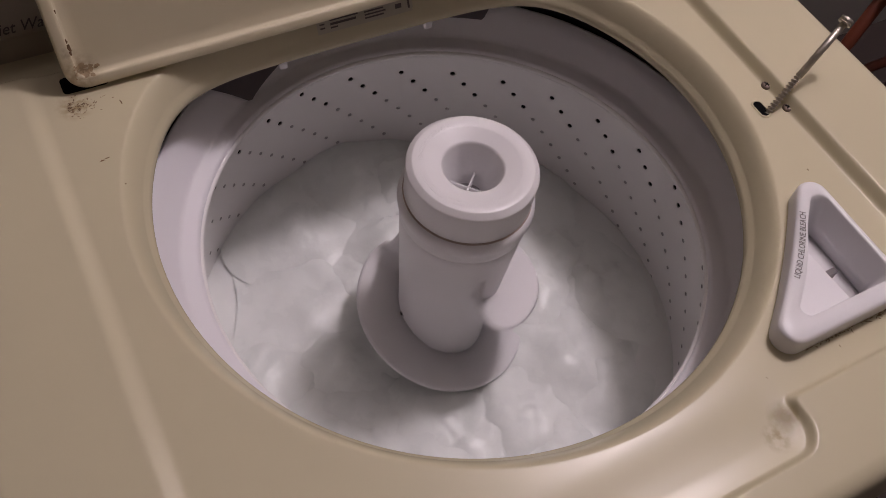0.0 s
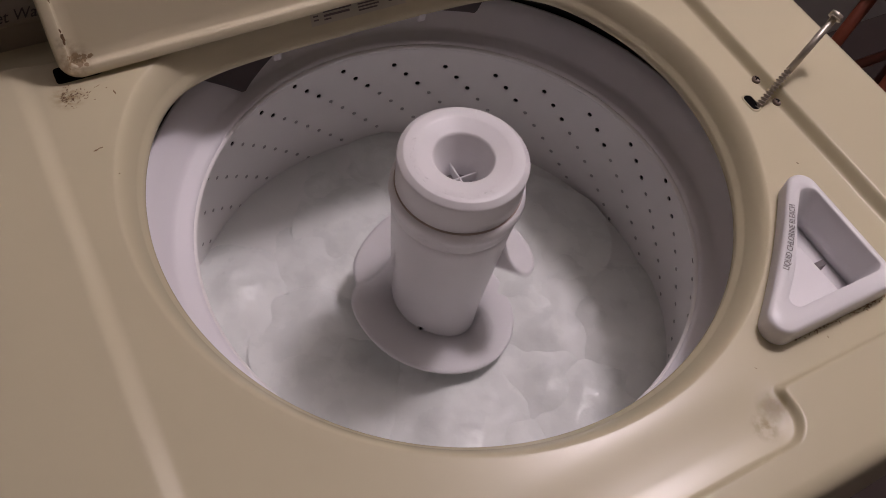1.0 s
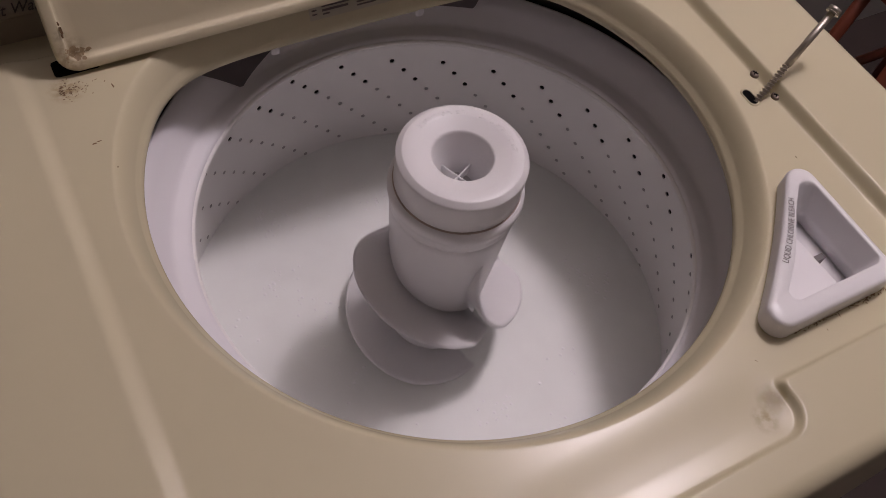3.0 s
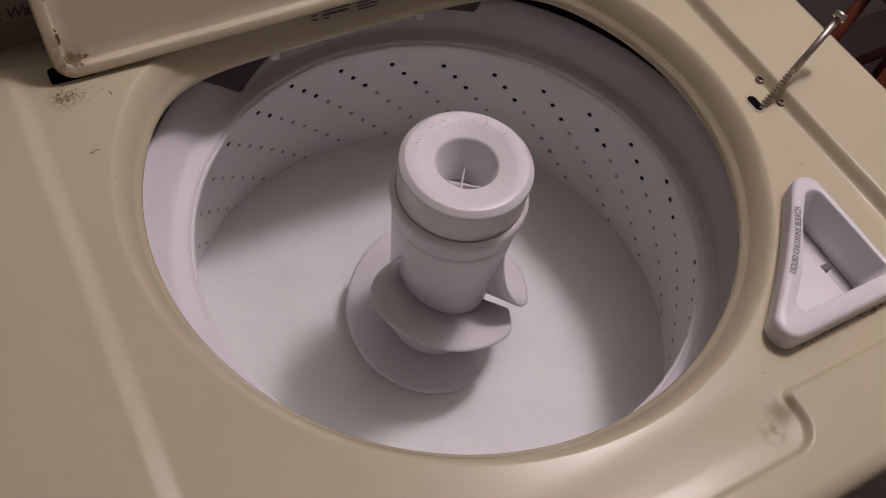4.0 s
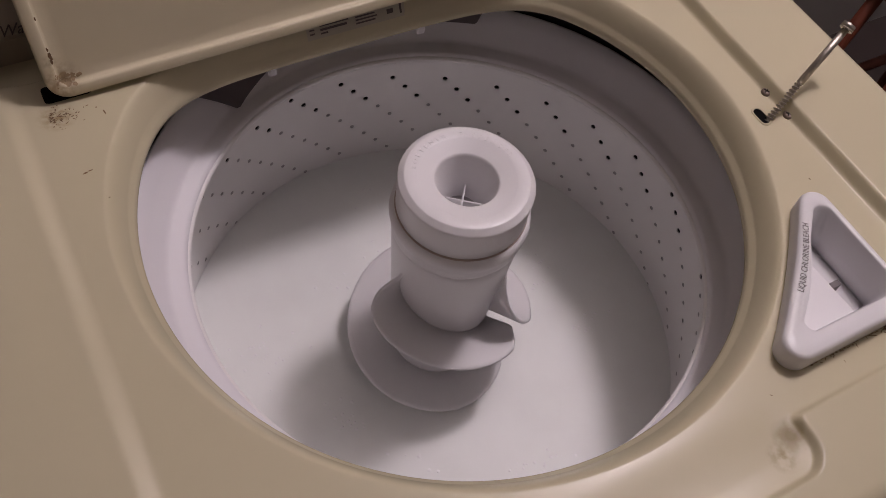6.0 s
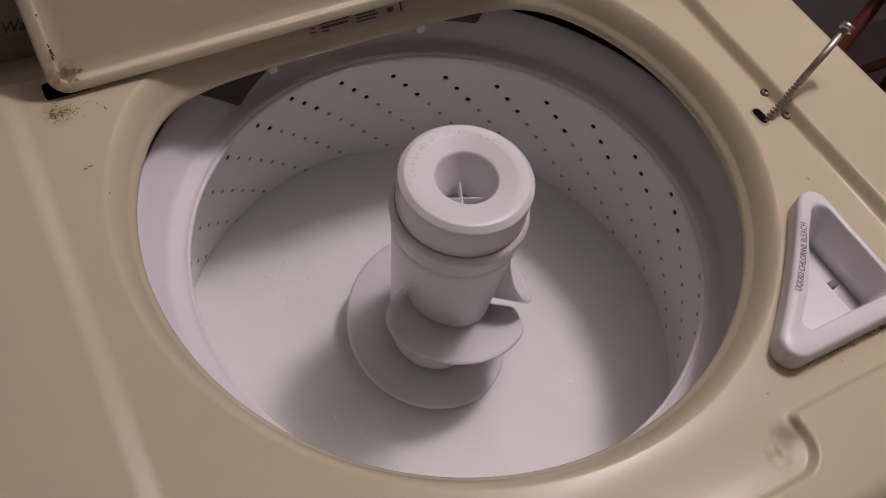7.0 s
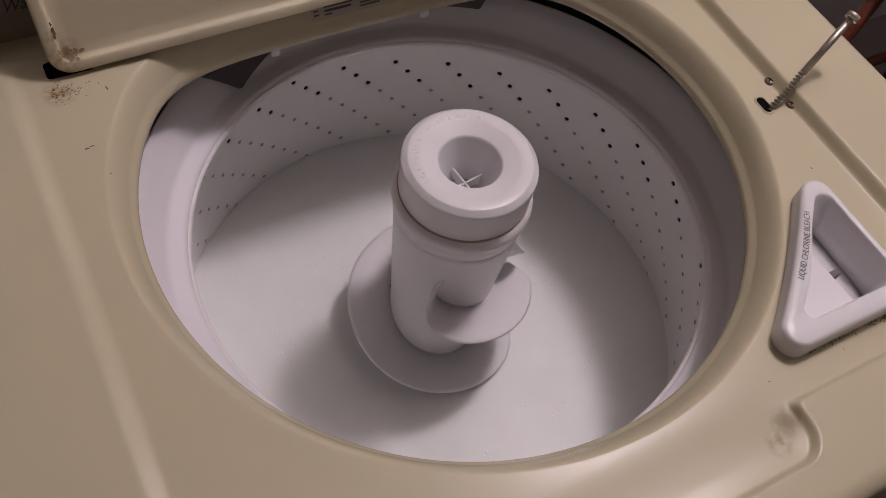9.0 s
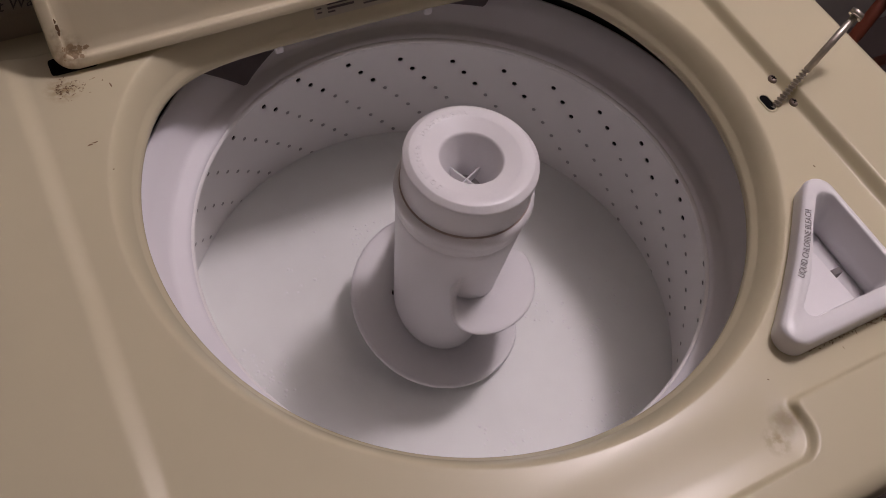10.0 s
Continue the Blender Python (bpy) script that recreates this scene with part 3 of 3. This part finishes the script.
# ---------------------------------------------------------------- long bolt in the lid switch
def build_bolt():
    bolt = thing("lag_screw", "long steel lag screw wedged in the lid switch hole", "screw")
    a, b = Vector((0.2405, -0.0575, -0.006)), Vector((0.3105, -0.0375, 0.0592))
    d = (b - a).normalized()
    L = (b - a).length
    part("shank", tube("shank", a + d * L * 0.46, b, 0.0030, 0.0030, STEEL, 20), bolt, "smooth steel shank")
    # threaded part: a wound ridge
    q = d.to_track_quat("Z", "Y")
    turns = 15
    length = L * 0.47
    verts, m = [], 15 * 14 + 1
    for i in range(m):
        f = i / (m - 1)
        t = 2 * math.pi * turns * f
        pitch = length / turns
        for r, o in ((0.0021, -0.5), (0.0021, -0.22), (0.0034, -0.05), (0.0034, 0.05), (0.0021, 0.22), (0.0021, 0.5)):
            verts.append(a + q @ Vector((r * math.cos(t), r * math.sin(t), length * f + o * pitch)))
    part("thread", mesh_of("thread", verts, grid_faces(m, 6, False, False), STEEL, False), bolt, "coarse screw thread")
    part("washer", tube("washer", b - d * 0.0004, b + d * 0.0006, 0.0056, 0.0056, STEEL, 24), bolt)
    part("head", tube("head", b + d * 0.0006, b + d * 0.0046, 0.0060, 0.0058, STEEL, 6), bolt, "hexagonal head")
    return bolt


build_bolt()

slot = thing("lid_switch_hole", "dark rounded slot of the lid switch", "switch hole")
ring_pts = []
for k in range(24):
    t = 2 * math.pi * k / 24
    ring_pts.append((0.2425 + 0.0042 * math.cos(t), -0.0510 + 0.0040 * math.sin(t) + (0.0042 if math.sin(t) > 0 else -0.0042)))
part("bore", mesh_of("bore", [(x, y, 0.0006) for x, y in ring_pts], [tuple(range(24))], BLACK, False), slot, "black opening")
verts = []
for f, z in ((1.0, 0.0002), (1.0, 0.0011), (1.16, 0.0012), (1.26, 0.0002)):
    verts += [(0.2425 + (x - 0.2425) * f, -0.051 + (y + 0.051) * f, z) for x, y in ring_pts]
part("lip", mesh_of("slot_lip", verts, grid_faces(4, 24, False, True), ENAMEL), slot, "raised enamel lip")


def build_screw(x, y, z, turn, tilt):
    s = thing("phillips_screw", "small round-headed cross-slot steel screw in the deck", "screw", "screws of the lid switch")
    prof = [(0.0043, -0.001), (0.0043, 0.0005), (0.0038, 0.0013), (0.0026, 0.0018), (0.0, 0.0020)]
    part("head", lathe("screw_head", prof, CHROME, 20), s)
    for k in range(2):
        bar = box("cross_slot", -0.0024, 0.0024, -0.0005, 0.0005, 0.0014, 0.0023, BLACK, 0)
        bar.transform(pose(0, 0, 0, 0, 0, turn + 90 * k))
        part("cross_slot", bar, s, "dark cross slot")
    s.matrix_basis = pose(x, y, z, 0, tilt, 0)


build_screw(0.2640, -0.0315, 0.0009, 20, -8)
build_screw(0.2645, -0.0590, 0.0009, 40, -8)


# ---------------------------------------------------------------- rating label at the back of the opening
label = thing("rating_label", "old printed rating label stuck behind the opening", "label")


def on_slope(name, x0, x1, t0, t1, lift, mat):
    """A strip that lies on the slope behind the opening; t runs from the lip (0) up to the deck (1)."""
    verts = []
    for x in np.linspace(x0, x1, 6):
        for t in np.linspace(t0, t1, 8):
            lo = clipped_back + 0.003
            verts.append((x, lo + (BACK_Y + 0.019 - lo) * t if t <= 1 else BACK_Y + 0.019 + 0.012 * (t - 1), (-0.021 * (1 - t) ** 1.7 if t <= 1 else 0.0) + lift))
    return mesh_of(name, verts, grid_faces(6, 8), mat)


clipped_back = BACK_Y
part("paper", on_slope("paper", -0.054, 0.036, 0.07, 0.95, 0.0014, STICKER), label)
for x0, x1, t0, t1 in ((-0.0515, -0.0470, 0.17, 0.21), (-0.0515, -0.0470, 0.27, 0.31), (-0.0515, -0.0470, 0.37, 0.41), (-0.0420, -0.0355, 0.14, 0.18), (-0.0420, -0.0180, 0.22, 0.28), (-0.0420, -0.0160, 0.33, 0.39),
                       (-0.0100, 0.0080, 0.15, 0.19), (-0.0100, 0.0100, 0.23, 0.27), (-0.0100, 0.0080, 0.31, 0.35), (-0.0100, 0.0090, 0.39, 0.43), (0.0190, 0.0250, 0.20, 0.32), (0.0310, 0.0330, 0.14, 0.5)):
    part("print_bar", on_slope("print_bar", x0, x1, t0, t1, 0.0019, PRINT), label)


# ---------------------------------------------------------------- dirt on the deck
def dirt_patch(name, text, category, spots, mat=DIRT):
    ob = thing(name, text, category)
    r = random.Random(len(spots) * 7 + 1)
    verts, F = [], []
    for i, (x, y, s) in enumerate(spots):
        b0 = len(verts)
        z = float(deck_height(np.array(x), np.array(y))) + 0.0004 + 0.00002 * (i % 9)
        st, ln = r.uniform(0, 3.1), r.uniform(1.0, 2.4)
        for k in range(7):
            t, q = 2 * math.pi * k / 7, s * r.uniform(0.6, 1.2)
            u, v = q * ln * math.cos(t), q * math.sin(t) / ln
            verts.append((x + u * math.cos(st) - v * math.sin(st), y + u * math.sin(st) + v * math.cos(st), z))
        F.append(tuple(range(b0, b0 + 7)))
        if len(spots) < 20:
            part("speck", mesh_of("speck", verts, F, mat, False), ob)
            verts, F = [], []
    if F:
        tagged(part("flakes", mesh_of("flakes", verts, F, mat, False), ob), kind="stuff")


r = random.Random(11)
dirt_patch("dirt_flakes", "brown dirt flakes on the deck below the lid corner", "dirt", [(-0.263 + abs(r.gauss(0, 0.010)), 0.153 + r.gauss(0, 0.005), r.uniform(0.0003, 0.0008)) for _ in range(90)])
dirt_patch("dirt_line", "dark grime along the front of the bleach dispenser", "dirt", [(r.uniform(0.125, 0.235), -0.2425 + r.gauss(0, 0.0010), r.uniform(0.0004, 0.0010)) for _ in range(90)])
dirt_patch("deck_specks", "small dark specks scattered on the enamel", "dirt", [(-0.2535, 0.0965, 0.0012), (-0.250, 0.0975, 0.0010), (-0.226, 0.146, 0.0014), (0.086, -0.247, 0.0006), (0.150, -0.250, 0.0007), (0.236, -0.118, 0.0009), (-0.10, -0.27, 0.0008), (-0.245, 0.07, 0.0006)])

# ---------------------------------------------------------------- orange step stool on the floor beyond the machine
stool = thing("step_stool", "orange painted wooden stool on the dark floor", "stool", at=(1.13, 0.25, FLOOR))
part("seat", box("seat", -0.02, 0.30, -0.03, 0.13, 0.47, 0.50, ORANGE, 0.006), stool)
for x, y in ((0.0, -0.01), (0.27, -0.01), (0.0, 0.11), (0.27, 0.11)):
    part("leg", tube("leg", (x * 1.25 - 0.04, y * 1.4 - 0.02, 0.0), (x, y, 0.475), 0.014, 0.012, ORANGE, 10), stool)
for y in (-0.02, 0.12):
    part("stretcher", tube("stretcher", (-0.02, y, 0.22), (0.30, y, 0.22), 0.011, 0.011, ORANGE, 8), stool)


# ---------------------------------------------------------------- what moves
def motions():
    # the upper agitator turns clockwise in strokes; degrees about its axis
    turns = [(0.0, 35), (0.1, -40), (0.2, -90), (0.3, -140), (0.4, -215), (0.5, -300), (0.6, -340), (0.65, -390), (0.7, -438), (0.8, -490), (0.9, -544), (0.95, -592), (1.0, -638),
             (1.1, -698), (1.2, -765), (1.3, -830), (1.4, -894), (1.5, -948), (1.6, -1017), (1.7, -1077), (1.75, -1125), (1.8, -1170), (1.9, -1213), (2.0, -1280), (2.05, -1330), (2.1, -1376),
             (2.2, -1420), (2.3, -1485), (2.35, -1528), (2.4, -1568), (2.5, -1624), (2.6, -1668), (2.7, -1743), (2.8, -1795), (2.95, -1850), (3.1, -1905), (3.25, -1960), (3.4, -2015), (3.55, -2060), (3.7, -2115),
             (3.8, -2155), (3.9, -2193), (4.0, -2205), (4.1, -2212), (4.2, -2280), (4.3, -2303), (4.4, -2350), (4.5, -2368), (4.6, -2382), (4.7, -2460), (4.8, -2500), (4.9, -2553), (5.0, -2565), (5.1, -2572),
             (5.2, -2640), (5.3, -2663), (5.4, -2704), (5.5, -2728), (5.6, -2738), (5.7, -2823), (5.8, -2860), (5.9, -2915), (6.0, -2925), (6.1, -2935), (6.2, -3000), (6.3, -3026), (6.4, -3060), (6.5, -3085),
             (6.6, -3100), (6.7, -3175), (6.8, -3215), (6.9, -3237), (7.0, -3270), (7.1, -3279), (7.2, -3318), (7.3, -3375), (7.4, -3391), (7.5, -3414), (7.6, -3424), (7.7, -3490), (7.8, -3558), (7.9, -3594),
             (8.0, -3621), (8.1, -3633), (8.2, -3678), (8.3, -3735), (8.4, -3751), (8.5, -3768), (8.6, -3776), (8.7, -3850), (8.8, -3910), (8.9, -3932), (9.0, -3960), (9.1, -3972), (9.2, -4014), (9.3, -4082),
             (9.4, -4100), (9.5, -4108), (9.6, -4114), (9.7, -4183), (9.8, -4257), (9.9, -4285), (10.0, -4304)]
    # its cap runs a little out of true: the column leans by half a degree and turns with its lean
    lean = pose(0, 0, WATER_Z) @ Matrix.Rotation(math.radians(0.55), 4, Vector((-math.sin(math.radians(-36)), math.cos(math.radians(-36)), 0))) @ pose(0, 0, -WATER_Z)
    walk(agitator, [(t, pose(-0.0019, 0.0010, 0, 0, 0, a) @ lean) for t, a in turns])
    # the water swings a little with the strokes
    walk(water, [(0.25 * k, pose(0, 0, WATER_Z + 0.0015 * math.sin(2.1 * k), 0, 0, -6 * k + 3 * math.sin(1.7 * k))) for k in range(41)])
    walk(bubbles, [(0.25 * k, pose(0, 0, WATER_Z + 0.0015 * math.sin(2.1 * k), 0, 0, -6 * k + 3 * math.sin(1.7 * k))) for k in range(41)])
    # churned lumps drift round, bob, and settle into the surface
    for ob, a, r, p, q in swells:
        rows = []
        for k in range(51):
            t = 0.2 * k
            calm = float(smoothstep(2.4, 3.6, np.array(t)))
            ang = a - 0.35 * t + 0.16 * math.sin(7 * t + p) * (1 - 0.8 * calm)
            rad = r + 0.010 * math.sin(5 * t + q) * (1 - calm)
            z = WATER_Z + (0.006 * math.sin(9 * t + p + q)) * (1 - calm) - 0.075 * calm
            rows.append((t, pose(rad * math.cos(ang), rad * math.sin(ang), z, 5 * math.sin(6 * t + q) * (1 - calm), 5 * math.cos(5 * t + p) * (1 - calm), math.degrees(ang - a))))
        walk(ob, rows)


motions()
